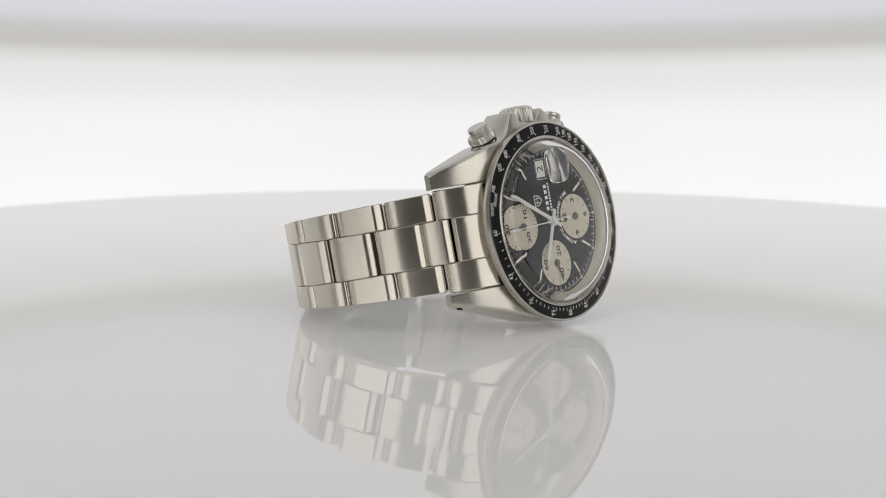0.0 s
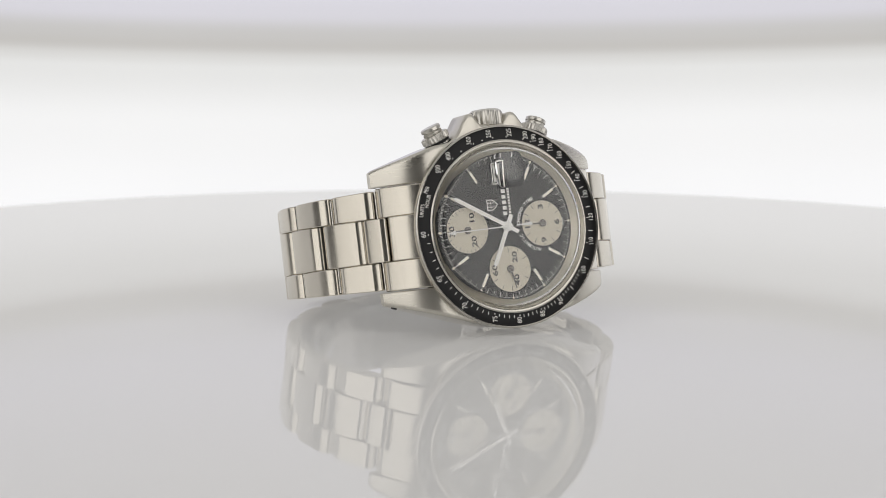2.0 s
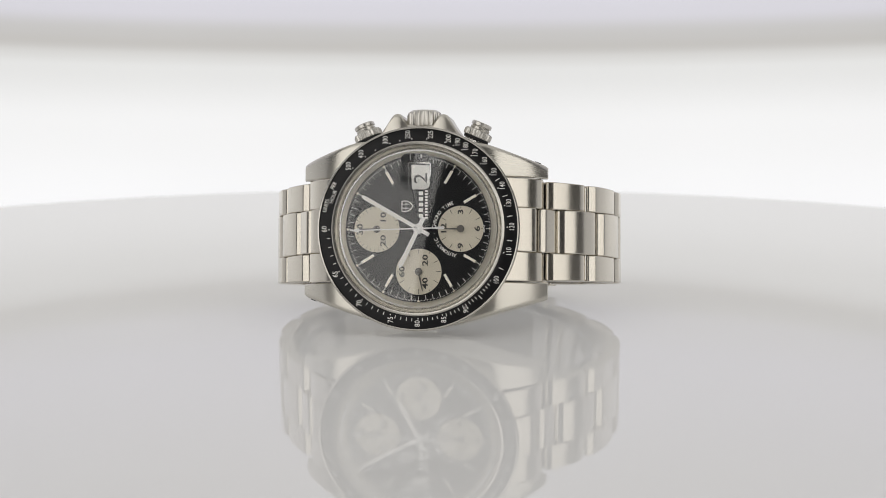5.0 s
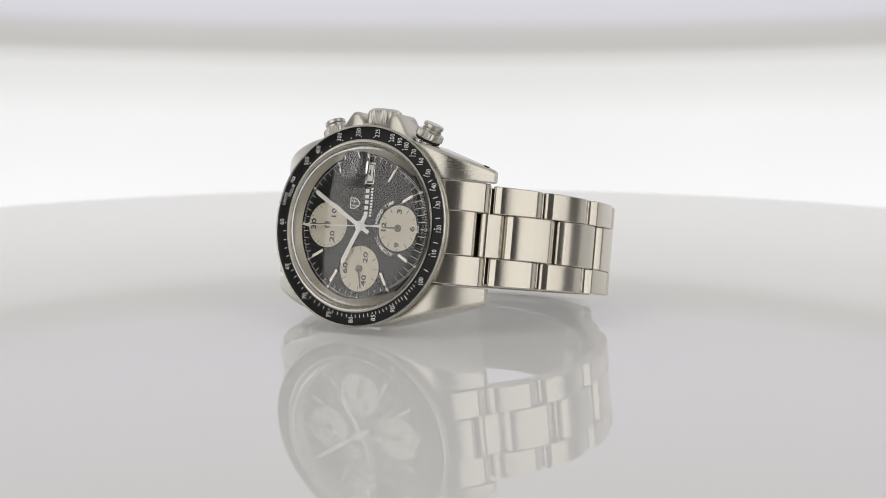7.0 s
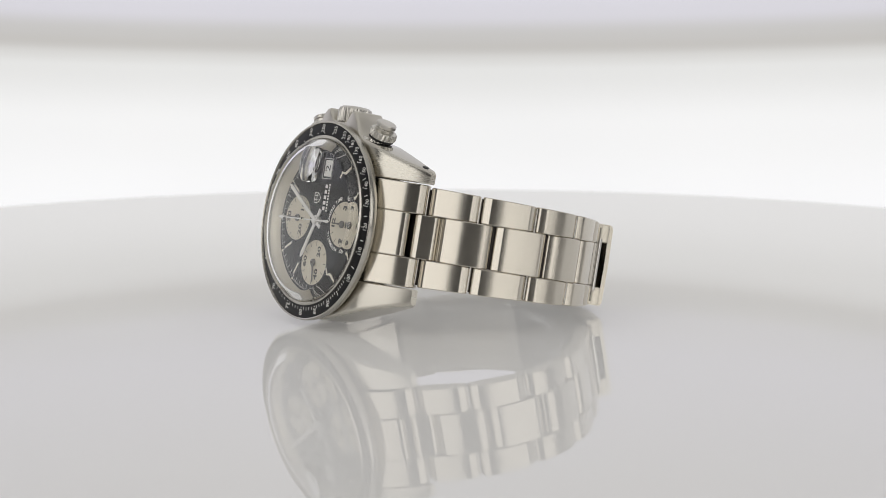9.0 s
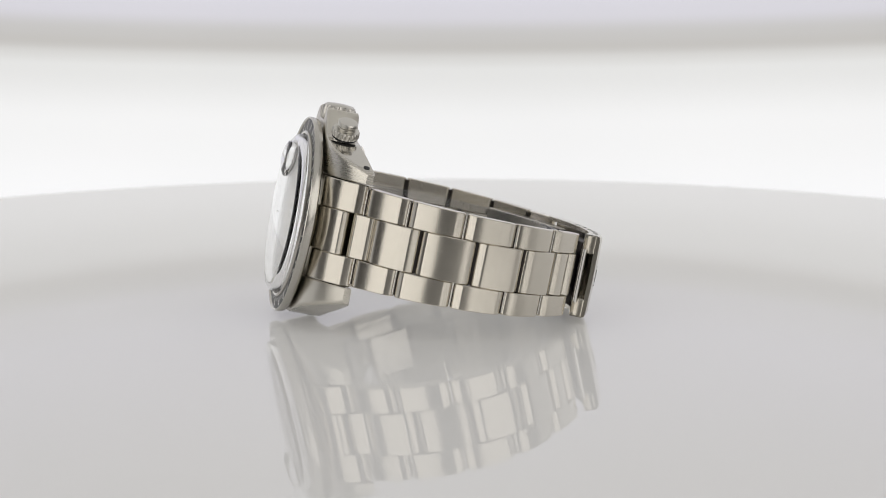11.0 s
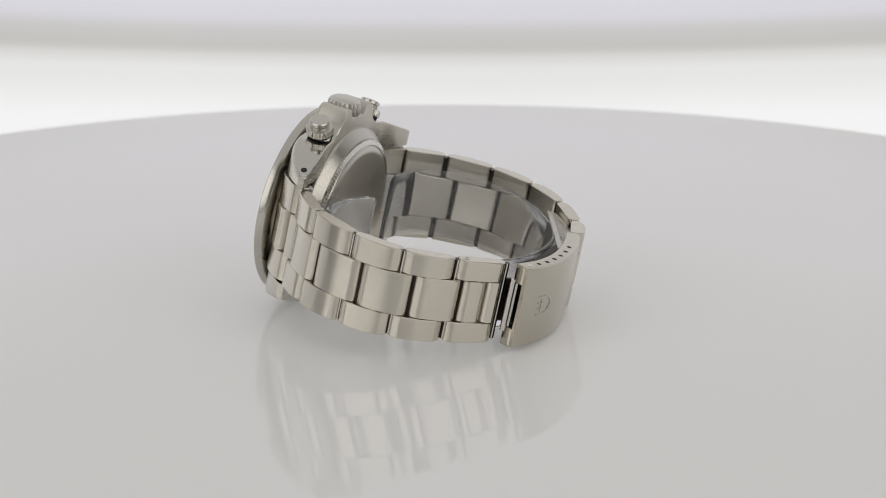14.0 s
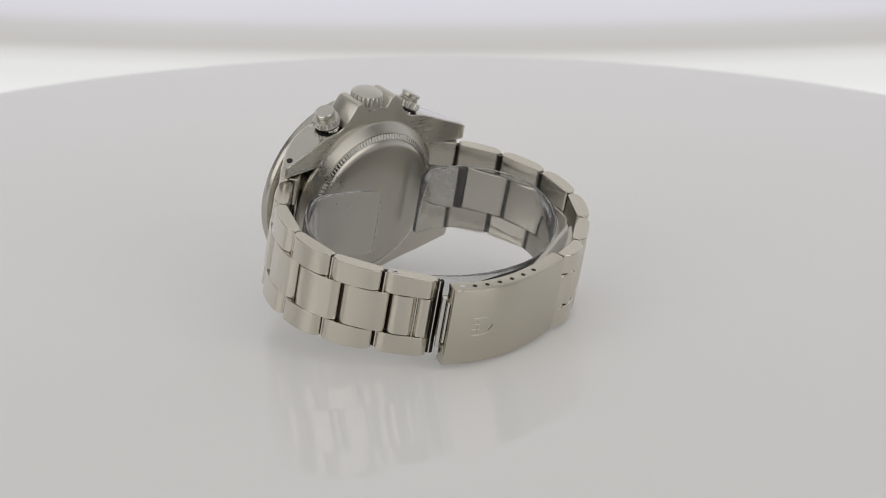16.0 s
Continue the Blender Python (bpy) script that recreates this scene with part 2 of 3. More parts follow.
def watch_case():
    bm = bmesh.new()
    lathe(bm, [(15.0, -1.75), (16.2, -1.75), (16.5, -2.0), (16.6, -5), (17.4, -7.6), (17.6, -8.4), (17.4, -8.9), (15.0, -8.9)], 128, closed=True)
    case = part("case", bm, BRUSHED_CASE, watch, "brushed steel case")
    guard = ((0, 20.7), (2.5, 20.7), (3.1, 21.6), (3.7, 22.5), (4.0, 22.75), (4.6, 22.85), (5.2, 22.7), (5.7, 22.2), (6.4, 21.1), (7.1, 20.0), (7.9, 18.9), (8.7, 18.1), (9.7, 17.55), (10.8, 17.35), (11.8, 17.2))
    crown_side = tuple((v, -2.0, -8.6 - 0.3 * max(0.0, v - 8) / 3.6, o) for v, o in guard) + LUG
    plain_side = ((0, -2.0, -8.6, 19.6), (4, -2.0, -8.6, 19.3), (7.5, -2.0, -8.6, 18.6), (10, -2.0, -8.8, 17.9)) + LUG
    for su, half in ((1, crown_side), (-1, plain_side)):
        secs = [flank_section(-v, t, b, o, su) for v, t, b, o in reversed(half[1:])] + [flank_section(v, t, b, o, su) for v, t, b, o in half]
        flank = part("flank", loft(bmesh.new(), secs), BRUSHED_CASE, case, "brushed steel flank with two lugs" + (" and crown guards" if su > 0 else ""), 30)
        flank.data.materials.append(FLANK_SIDE)
        for p in flank.data.vertices:
            p.co.x -= radians(CASE_TURN) * p.co.y * min(1.0, max(0.0, (abs(p.co.x) / MM - 10.6) / 2.0))
        for f in flank.data.polygons:
            f.material_index = 1 if abs(f.normal.x) > 0.85 and (su < 0 or abs(f.center.y) > 9.0 * MM) else 0
    # drilled spring bar holes
    for su in (-1, 1):
        for sv in (-1, 1):
            bm = bmesh.new()
            m = Matrix.Rotation(radians(CASE_TURN), 4, "Z") @ Matrix.Translation((su * 13.95, sv * 22.3, -9.1)) @ Matrix.Rotation(radians(sv * 18.5 if su > 0 else 180 - sv * 18.5), 4, "Z") @ Matrix.Rotation(radians(90), 4, "Y")
            lathe(bm, [(0.1, -0.35), (0.62, -0.35), (0.62, 0.06), (0.1, 0.06)], 20, m)
            part("spring_bar_hole", bm, HOLE, case, "dark drilled spring bar hole")
    return case


def case_back():
    bm = bmesh.new()
    lathe(bm, [(0.3, -8.6), (18.0, -8.6), (17.95, -9.0), (17.6, -9.4), (16.4, -10.7), (16.2, -10.9), (15.2, -11.0), (14.9, -11.5), (14.3, -11.9), (13.2, -12.1), (9, -12.25), (0.3, -12.3)], 128)
    back = part("case_back", bm, BACK, watch, "plain domed steel screw case back")
    bm = bmesh.new()
    lathe(bm, [(14.9, -10.6), (16.15, -10.6), (16.15, -11.25), (15.0, -11.55)], 1040, None,
          lambda i, a: 1 - 0.013 * (i in (1, 2)) * (0.5 + 0.5 * math.copysign(1, math.sin(a * 130))), closed=True)
    part("coin_edge", bm, POLISHED, back, "finely fluted steel ring")


def bezel():
    bm = bmesh.new()
    lathe(bm, [(16.4, -1.65), (19.4, -1.65), (19.85, -1.4), (20.05, -0.9), (20.1, -0.3), (20.07, 0.15), (19.92, 0.32), (19.7, 0.22), (19.5, -0.2),
               (17.2, 0.1), (17.15, 0.45), (16.9, 0.65), (16.55, 0.6), (16.4, 0.2)], 192, closed=True)
    ring = part("bezel", bm, BEZEL_STEEL, watch, "polished steel tachymeter bezel")
    bm = bmesh.new()
    lathe(bm, [(17.15, 0.0), (17.15, 0.2), (17.3, 0.22), (19.5, 0.02), (19.62, -0.04), (19.6, -0.5)], 192, closed=True)
    part("insert", bm, INSERT, ring, "black tachymeter insert")

    def place(r, deg, turn=0.0):
        u, v = clock(r, deg)
        slope = Matrix.Rotation(radians(-5.2), 4, Vector((v, -u, 0)) if r else Vector((1, 0, 0)))
        return Matrix.Translation((u, v, 0.22 - (r - 17.3) * 0.091 + 0.012)) @ slope @ Matrix.Rotation(radians(turn), 4, "Z")

    shift = {500: -1.4, 400: -1.6, 300: -2.5, 250: -2.7, 225: 1.7, 200: 0.9, 190: 1.3, 180: 0.6, 170: 0.5, 160: 0.2, 150: 0.0, 140: -0.6, 130: -1.2, 120: -0.6,
             110: -2.0, 100: -2.9, 90: -1.2, 85: -0.6, 80: -0.2, 75: -1.5, 70: -0.3, 65: -0.9, 60: -0.1}
    for n, d in shift.items():
        part("numeral", lettering(str(n), 1.5, place(18.6, 21600 / n + d), PRINT, 0.86 if n < 100 else 0.74, 0.02, 0.004), None, ring, "white numeral %d" % n)
    for word, r, a0 in (("UNITS", 18.87, 14.2), ("HOUR", 18.02, 20.6), ("PER", 18.87, 27.0)):
        part("lettering", lettering(word, 1.12, place(r, a0, -a0), PRINT, 0.84, 0.02, 0.006), None, ring, "white word " + word)
    bm = bmesh.new()
    for n in list(range(61, 100)):
        if n % 5:
            a = 21600 / n
            box(bm, (0, 0, 0), (0.13, 0.62, 0.02), place(17.85, a, -a))
    for n in (95, 105, 115, 125, 135, 145):
        a = 21600 / n
        box(bm, (0, 0, 0), (0.16, 1.0, 0.02), place(18.3, a, -a))
    part("tick_marks", bm, PRINT, ring, "fine white tick marks")
    bm = bmesh.new()
    for n in (60, 65, 70, 75, 80, 85, 90, 100, 110, 120, 130, 140, 150, 160, 170, 180, 190, 200, 225, 250, 275, 300, 350, 400, 500):
        slab(bm, disc(0.13, 10), -0.01, 0.012, 0, place(17.66, 21600 / n - 0.5))
    part("dots", bm, PRINT, ring)


def dial():
    bm = bmesh.new()
    hd = -1.75
    slab(bm, disc(14.9, 128), hd - 0.4, hd)
    plate = part("dial", bm, DIAL, watch, "matt black chronograph dial")
    bm = bmesh.new()
    lathe(bm, [(14.55, hd + 0.02), (15.75, -0.2), (16.5, 0.2), (16.5, hd - 0.3), (14.6, hd - 0.3)], 160, closed=True)
    part("flange", bm, steel("flange_steel", (0.58, 0.54, 0.45), 0.4), watch, "pale steel inner flange ring")
    # minute track
    bm = bmesh.new()
    for k in range(300):
        a = k * 1.2
        if k % 5 == 0:
            continue
        box(bm, (0, 0, 0), (0.06, 0.32, 0.02), at(*clock(14.0, a), hd + 0.015, -a))
    for k in range(60):
        a = k * 6
        box(bm, (0, 0, 0), (0.1, 1.05 if k % 5 else 0.7, 0.02), at(*clock(13.55, a), hd + 0.015, -a))
    part("minute_track", bm, PRINT, plate, "fine white minute track")
    for k in range(12):
        if k == 3:
            continue
        part("hour_dot", slab(bmesh.new(), disc(0.24, 14, *clock(14.15, k * 30)), hd, hd + 0.08), LUME, plate)
    # hour batons
    for k in (1, 2, 4, 5, 7, 8, 10, 11):
        a = k * 30
        bm = bmesh.new()
        slab(bm, [(-0.3, -1.45), (0.3, -1.45), (0.3, 1.45), (-0.3, 1.45)], hd, hd + 0.3, 0.1, at(*clock(11.65, a), 0, -a))
        bt = part("hour_marker", bm, POLISHED, plate, "steel baton hour marker")
        bm = bmesh.new()
        box(bm, (0, 0, hd + 0.31), (0.34, 2.4, 0.03), at(*clock(11.65, a), 0, -a))
        part("lume", bm, LUME, bt, "cream luminous fill")
    # subdials
    for name, cu, cv, marks, ticks, hand, hl in (("minutes", 0, 8.35, (("30", 0), ("10", 120), ("20", 240)), 30, 0.0, 3.6),
                                               ("hours", 0, -8.25, (("12", 0), ("3", 90), ("6", 180), ("9", 270)), 12, 0.0, 3.4),
                                               ("seconds", -8.35, 0, (("60", 0), ("20", 120), ("40", 240)), 12, 258.0, 3.9)):
        sub = part("subdial", slab(bmesh.new(), disc(4.5, 72, cu, cv), hd, hd + 0.03), CREAM, plate, "cream %s subdial" % name)
        bm = bmesh.new()
        for k in range(ticks):
            a = k * 360 / ticks
            if any(abs(a - b) < 1 for _, b in marks) and ticks == 12:
                ln = 0.35
            else:
                ln = 0.95 if ticks == 12 else (0.8 if k % 5 == 0 else 0.4)
            u, v = clock(4.35 - ln / 2, a)
            box(bm, (0, 0, 0), (0.11, ln, 0.02), at(cu + u, cv + v, hd + 0.04, -a))
        part("tick_marks", bm, BLACK_PRINT, sub)
        for text, a in marks:
            u, v = clock(3.3 if a == 0 or ticks == 12 and len(marks) == 4 else 2.6, a)
            part("numeral", lettering(text, 1.5, at(cu + u, cv + v, hd + 0.045), BLACK_PRINT, 1.5, 0.02, 0.025), None, sub, "black numeral " + text)
        bm = bmesh.new()
        m = at(cu, cv, 0, -hand)
        slab(bm, [(-0.2, -0.3), (0.2, -0.3), (0.1, hl), (-0.1, hl)], hd + 0.3, hd + 0.42, 0, m)
        slab(bm, disc(0.72, 24), hd + 0.1, hd + 0.5, 0.12, m)
        part("subdial_hand", bm, plain("dark_grey_hand", (0.13, 0.12, 0.11), 0.35, 0.6), plate, "dark grey subdial hand")
    # printing: plain bars for the name lines, a shield for the emblem
    bm = bmesh.new()
    for k in range(5):
        box(bm, (2.6 + k * 1.1, -0.35, hd + 0.015), (0.72, 0.85, 0.02))
    part("name_line", bm, PRINT, plate, "white name line")
    bm = bmesh.new()
    for k in range(10):
        box(bm, (2.2 + k * 0.58, -1.45, hd + 0.015), (0.36, 0.5, 0.02))
    part("name_line", bm, PRINT, plate, "small white name line")
    bm = bmesh.new()
    shield = [(-1.0, 0.95), (1.0, 0.95), (1.0, -0.1), (0.62, -0.75), (0.0, -1.25), (-0.62, -0.75), (-1.0, -0.1)]
    n = len(shield)
    for k in range(n):
        p, q = Vector(shield[k]), Vector(shield[(k + 1) % n])
        d = q - p
        box(bm, (0, 0, 0), (d.length + 0.16, 0.16, 0.02), Matrix.Translation((4.5 + (p.x + q.x) / 2, 2.45 + (p.y + q.y) / 2, hd + 0.015)) @ Matrix.Rotation(math.atan2(d.y, d.x), 4, "Z"))
    for uu in (-0.4, 0.4):
        box(bm, (4.5 + uu, 2.6, hd + 0.015), (0.12, 1.4, 0.02))
    box(bm, (4.5, 2.6, hd + 0.015), (1.4, 0.12, 0.02))
    part("emblem", bm, PRINT, plate, "white shield emblem")
    # words round the hours subdial
    text = "AUTOMATIC · CHRONO TIME"
    for k, ch in enumerate(text):
        if ch == " ":
            continue
        a = -77 + 148 * k / (len(text) - 1)
        u, v = clock(5.25, a)
        part("letter", lettering(ch, 1.0, at(u, -8.25 + v, hd + 0.012, -a), PRINT, 0.95), None, plate)
    for k, ch in enumerate("SWISS"):
        a = 180 + 1.35 * (2 - k)
        u, v = clock(12.85, a)
        part("letter", lettering(ch, 0.55, at(u, v, hd + 0.012, 180 - a), PRINT, 1.0), None, plate)
    # date window
    bm = bmesh.new()
    box(bm, (10.6, 0, hd + 0.01), (3.3, 2.5, 0.06))
    win = part("date_window", bm, WHITE_DISC, plate, "white date window")
    bm = bmesh.new()
    for c, s in (((10.55, 1.62), (4.1, 0.16)), ((10.55, -1.62), (4.1, 0.16)), ((8.55, 0), (0.16, 3.1)), ((12.55, 0), (0.16, 3.1))):
        box(bm, (*c, hd + 0.05), (*s, 0.14))
    part("frame", bm, POLISHED, win)
    part("numeral", lettering("2", 2.5, at(10.6, 0, hd + 0.045), BLACK_PRINT, 1.2, 0.02, 0.0), None, win, "black date numeral 2")


def pointers():
    hd = -1.75
    for name, deg, length, w, h, tail in (("hour", 296.0, 8.6, 0.86, 0.95, 2.5), ("minute", 30.0, 12.9, 0.76, 1.2, 2.5)):
        bm = bmesh.new()
        slab(bm, [(-w / 2, -tail), (w / 2, -tail), (w / 2, length - 0.7), (0, length), (-w / 2, length - 0.7)], hd + h, hd + h + 0.16, 0.05, at(0, 0, 0, -deg))
        slab(bm, disc(1.0, 32), hd + h, hd + h + 0.16, 0.04)
        ob = part("hour_pointer" if length < 10 else "minute_pointer", bm, POINTER, watch, "white metal baton pointer")
        bm = bmesh.new()
        box(bm, (0, (length + 1.6) / 2, hd + h + 0.165), (w * 0.5, length - 3.0, 0.03), at(0, 0, 0, -deg))
        part("lume", bm, plain("pale_luminous_paint", (0.74, 0.72, 0.66), 0.6), ob, "pale luminous stripe")
    bm = bmesh.new()
    m = at(0, 0, 0, 1.5)
    slab(bm, [(-0.14, -3.5), (0.14, -3.5), (0.09, 13.4), (-0.09, 13.4)], hd + 1.5, hd + 1.58, 0, m)
    slab(bm, [(-0.3, -5.2), (0.3, -5.2), (0.2, -3.3), (-0.2, -3.3)], hd + 1.5, hd + 1.58, 0, m)
    slab(bm, [(-0.45, 11.6), (0.45, 11.6), (0, 13.6)], hd + 1.5, hd + 1.6, 0, m)
    slab(bm, disc(0.75, 32), hd + 0.2, hd + 1.7, 0.15)
    part("chronograph_pointer", bm, plain("white_lacquer", (0.75, 0.74, 0.72), 0.35), watch, "thin white chronograph seconds pointer")


def crystal():
    bm = bmesh.new()
    def dome(top, k, r_edge, width, foot, steps):
        """A shallow dome that turns over at its edge into a straight wall."""
        crest = top - k * (r_edge - width) ** 2
        curve = [(r_edge, -0.6), (r_edge, foot)]
        for j in range(1, 11):
            a = radians(9 * j)
            curve.append((r_edge - width * (1 - math.cos(a)), foot + (crest - foot) * math.sin(a)))
        curve += [(r, top - k * r * r) for r in [0.2 + (r_edge - width - 0.2) * (1 - j / steps) for j in range(1, steps + 1)]]
        return curve

    lathe(bm, dome(3.28, 0.0037, 16.35, 1.5, 0.9, 22) + list(reversed(dome(2.1, 0.0034, 15.5, 1.3, 0.2, 22))), 192, closed=True)
    ob = part("crystal", bm, ACRYLIC, watch, "clear domed acrylic crystal", 50)
    ob.visible_shadow = False
    # the magnifier sits on the dome with a hair of cement between; its top is a shallow spherical cap
    bm = bmesh.new()
    mid = 10.9

    def ring(k, level):
        pts = []
        for j in range(56):
            a = TAU * j / 56
            r = k * (abs(math.cos(a) / 3.55) ** 6 + abs(math.sin(a) / 2.95) ** 6) ** (-1 / 6)
            u, v = mid + r * math.cos(a), r * math.sin(a)
            low = 3.28 - 0.0037 * (u * u + v * v) + 0.02
            high = 4.5 - 1.3 * (r / 4.2) ** 2
            pts.append(Vector((u, v, low + (high - low) * level)))
        return pts

    steps = (0.99, 0.93, 0.84, 0.72, 0.58, 0.42, 0.24, 0.05)
    secs = [ring(k, 0) for k in reversed(steps)] + [ring(1.0, 0), ring(1.0, 0.85)] + [ring(k, 1) for k in steps]
    lens = part("magnifier", loft(bm, secs), ACRYLIC, ob, "clear date magnifier bubble", 50)
    lens.visible_shadow = False


def fluted(teeth, depth, rows):
    return lambda i, a: 1 - depth * (i in rows) * (0.5 - 0.5 * math.cos(a * teeth))


def crown_and_pushers():
    bm = bmesh.new()
    m = Matrix.Translation((18.9, -0.4, -5.2)) @ Matrix.Rotation(radians(90), 4, "Y")
    lathe(bm, [(0.2, 0), (2.7, 0), (2.7, 1.2), (3.4, 1.5), (3.48, 1.7), (3.48, 3.8), (3.2, 4.4), (2.6, 4.8), (1.2, 4.95), (0.2, 5.0)], 240, m, fluted(20, 0.1, (3, 4, 5)))
    part("crown", bm, SATIN, watch, "fluted steel screw-down crown")
    for sv in (-1, 1):
        axis = Matrix.Translation((15.7, sv * 9.6, -5.6)) @ Matrix.Rotation(radians(-23 * -sv), 4, "Z") @ Matrix.Rotation(radians(90), 4, "Y")
        bm = bmesh.new()
        lathe(bm, [(0.2, -1), (1.75, -1), (1.75, 0.5), (2.15, 0.55), (2.3, 0.75), (2.3, 2.0), (2.1, 2.25), (1.8, 2.35), (1.7, 2.6), (0.2, 2.6)], 160, axis, fluted(20, 0.1, (4, 5)))
        p = part("pusher", bm, POLISHED, watch, "steel screw-down chronograph pusher")
        bm = bmesh.new()
        lathe(bm, [(0.2, 2.7), (2.4, 2.75), (2.75, 2.9), (2.85, 3.1), (2.85, 3.95), (2.6, 4.25), (1.95, 4.4), (0.2, 4.3)], 200, axis, fluted(22, 0.1, (3, 4)))
        part("locking_collar", bm, SATIN, p, "knurled steel locking collar")
        bm = bmesh.new()
        lathe(bm, [(0.2, 4.3), (1.85, 4.3), (1.95, 4.45), (1.95, 4.85), (1.75, 4.95), (1.8, 5.1), (2.05, 5.2), (2.05, 5.75), (1.85, 5.95), (0.2, 6.0)], 64, axis)
        part("button", bm, SATIN, p, "round steel button")
        part("gasket", lathe(bmesh.new(), [(0.5, 2.3), (2.4, 2.3), (2.55, 2.45), (2.55, 2.75), (0.5, 2.8)], 48, axis), HOLE, p, "black rubber gasket")


# ---- bracelet: outer-surface nodes (x to six o'clock, y behind the dial), as (v, h) ----
SIX_SIDE = [Vector((-x, -y)) for x, y in ((24.2, 9.4), (32.1, 16.9), (36.5, 27.8), (35.5, 38.8), (29.2, 47.9), (21.0, 55.3))]
TWELVE_SIDE = [Vector((-x, -y)) for x, y in ((-24.0, 9.5), (-30.5, 17.5), (-33.8, 28.0), (-32.6, 38.5), (-27.1, 47.8), (-18.8, 54.7))]
HALF_WIDTH = (9.85, 9.6, 9.3, 9.0, 8.65, 8.3)
MID = Vector((0, -32))


def smooth_path(nodes, s):
    """A point on a Catmull-Rom curve through nodes; s counts nodes."""
    n = len(nodes)
    i = min(max(int(math.floor(s)), 0), n - 2)
    f = s - i
    p1, p2 = nodes[i], nodes[i + 1]
    p0 = nodes[i - 1] if i else p1 * 2 - p2 + Vector((0, 0))
    p3 = nodes[i + 2] if i + 2 < n else p2 * 2 - p1
    return 0.5 * ((2 * p1) + (p2 - p0) * f + (2 * p0 - 5 * p1 + 4 * p2 - p3) * f * f + (3 * p1 - p0 - 3 * p2 + p3) * f ** 3)


def link(name, nodes, s0, s1, u0, u1, parent, thick=2.7, gap=0.5, mat=None, sink=0.0, label="", ends=1.0, taper=0.0):
    """A solid link from s0 to s1 along the path, between u0 and u1 across it, its ends rounded over."""
    a, b = smooth_path(nodes, s0), smooth_path(nodes, s1)
    d = (b - a).normalized()
    a, b = a + d * gap, b - d * gap
    length = (b - a).length
    n = Vector((-d.y, d.x))
    if n.dot((a + b) / 2 - MID) < 0:
        n = -n
    sag = 0.12 + max(0.0, n.dot(smooth_path(nodes, (s0 + s1) / 2) - (a + b) / 2))
    r = min(1.6 * ends, length * 0.3)
    d0 = min(1.15, thick * 0.42)
    lip = [(x * r, y * d0) for x, y in ((0.0, -1.0), (0.03, -0.8), (0.12, -0.6), (0.27, -0.43), (0.7, -0.11), (0.86, -0.025), (1.0, 0.0))]
    prof = list(lip)
    for k in range(1, 7):
        prof.append((r + (length - 2 * r) * k / 7, 0.0))
    prof += [(length - x, y) for x, y in reversed(lip)]
    g = min(0.75, length * 0.2, thick * 0.4)
    prof += [(length - 0.1, -thick + g), (length - 0.45 * g, -thick + 0.4 * g), (length - g, -thick), (g, -thick), (0.45 * g, -thick + 0.4 * g), (0.1, -thick + g)]

    def p3(u, x, y):
        q = a + d * x + n * (y - sink + sag * 4 * (x / length) * (1 - x / length))
        k = 1 - taper * x / length
        wide = 4.33 + (abs(u) - 4.33) * k if abs(u) > 4.34 else abs(u)
        return Vector((math.copysign(wide, u), q.x, q.y))

    bm = bmesh.new()
    e = 0.16
    cx, cy = length / 2, -thick / 2

    def inset(x, y):
        return cx + (x - cx) * (1 - 2 * e / length), cy + (y - cy) * (1 - 2 * e / thick)

    secs = [[p3(u0, *inset(x, y)) for x, y in prof], [p3(u0 + math.copysign(e, u1 - u0), x, y) for x, y in prof],
            [p3(u1 - math.copysign(e, u1 - u0), x, y) for x, y in prof], [p3(u1, *inset(x, y)) for x, y in prof]]
    return part(name, loft(bm, secs), mat or BRUSHED, parent, label, 22)


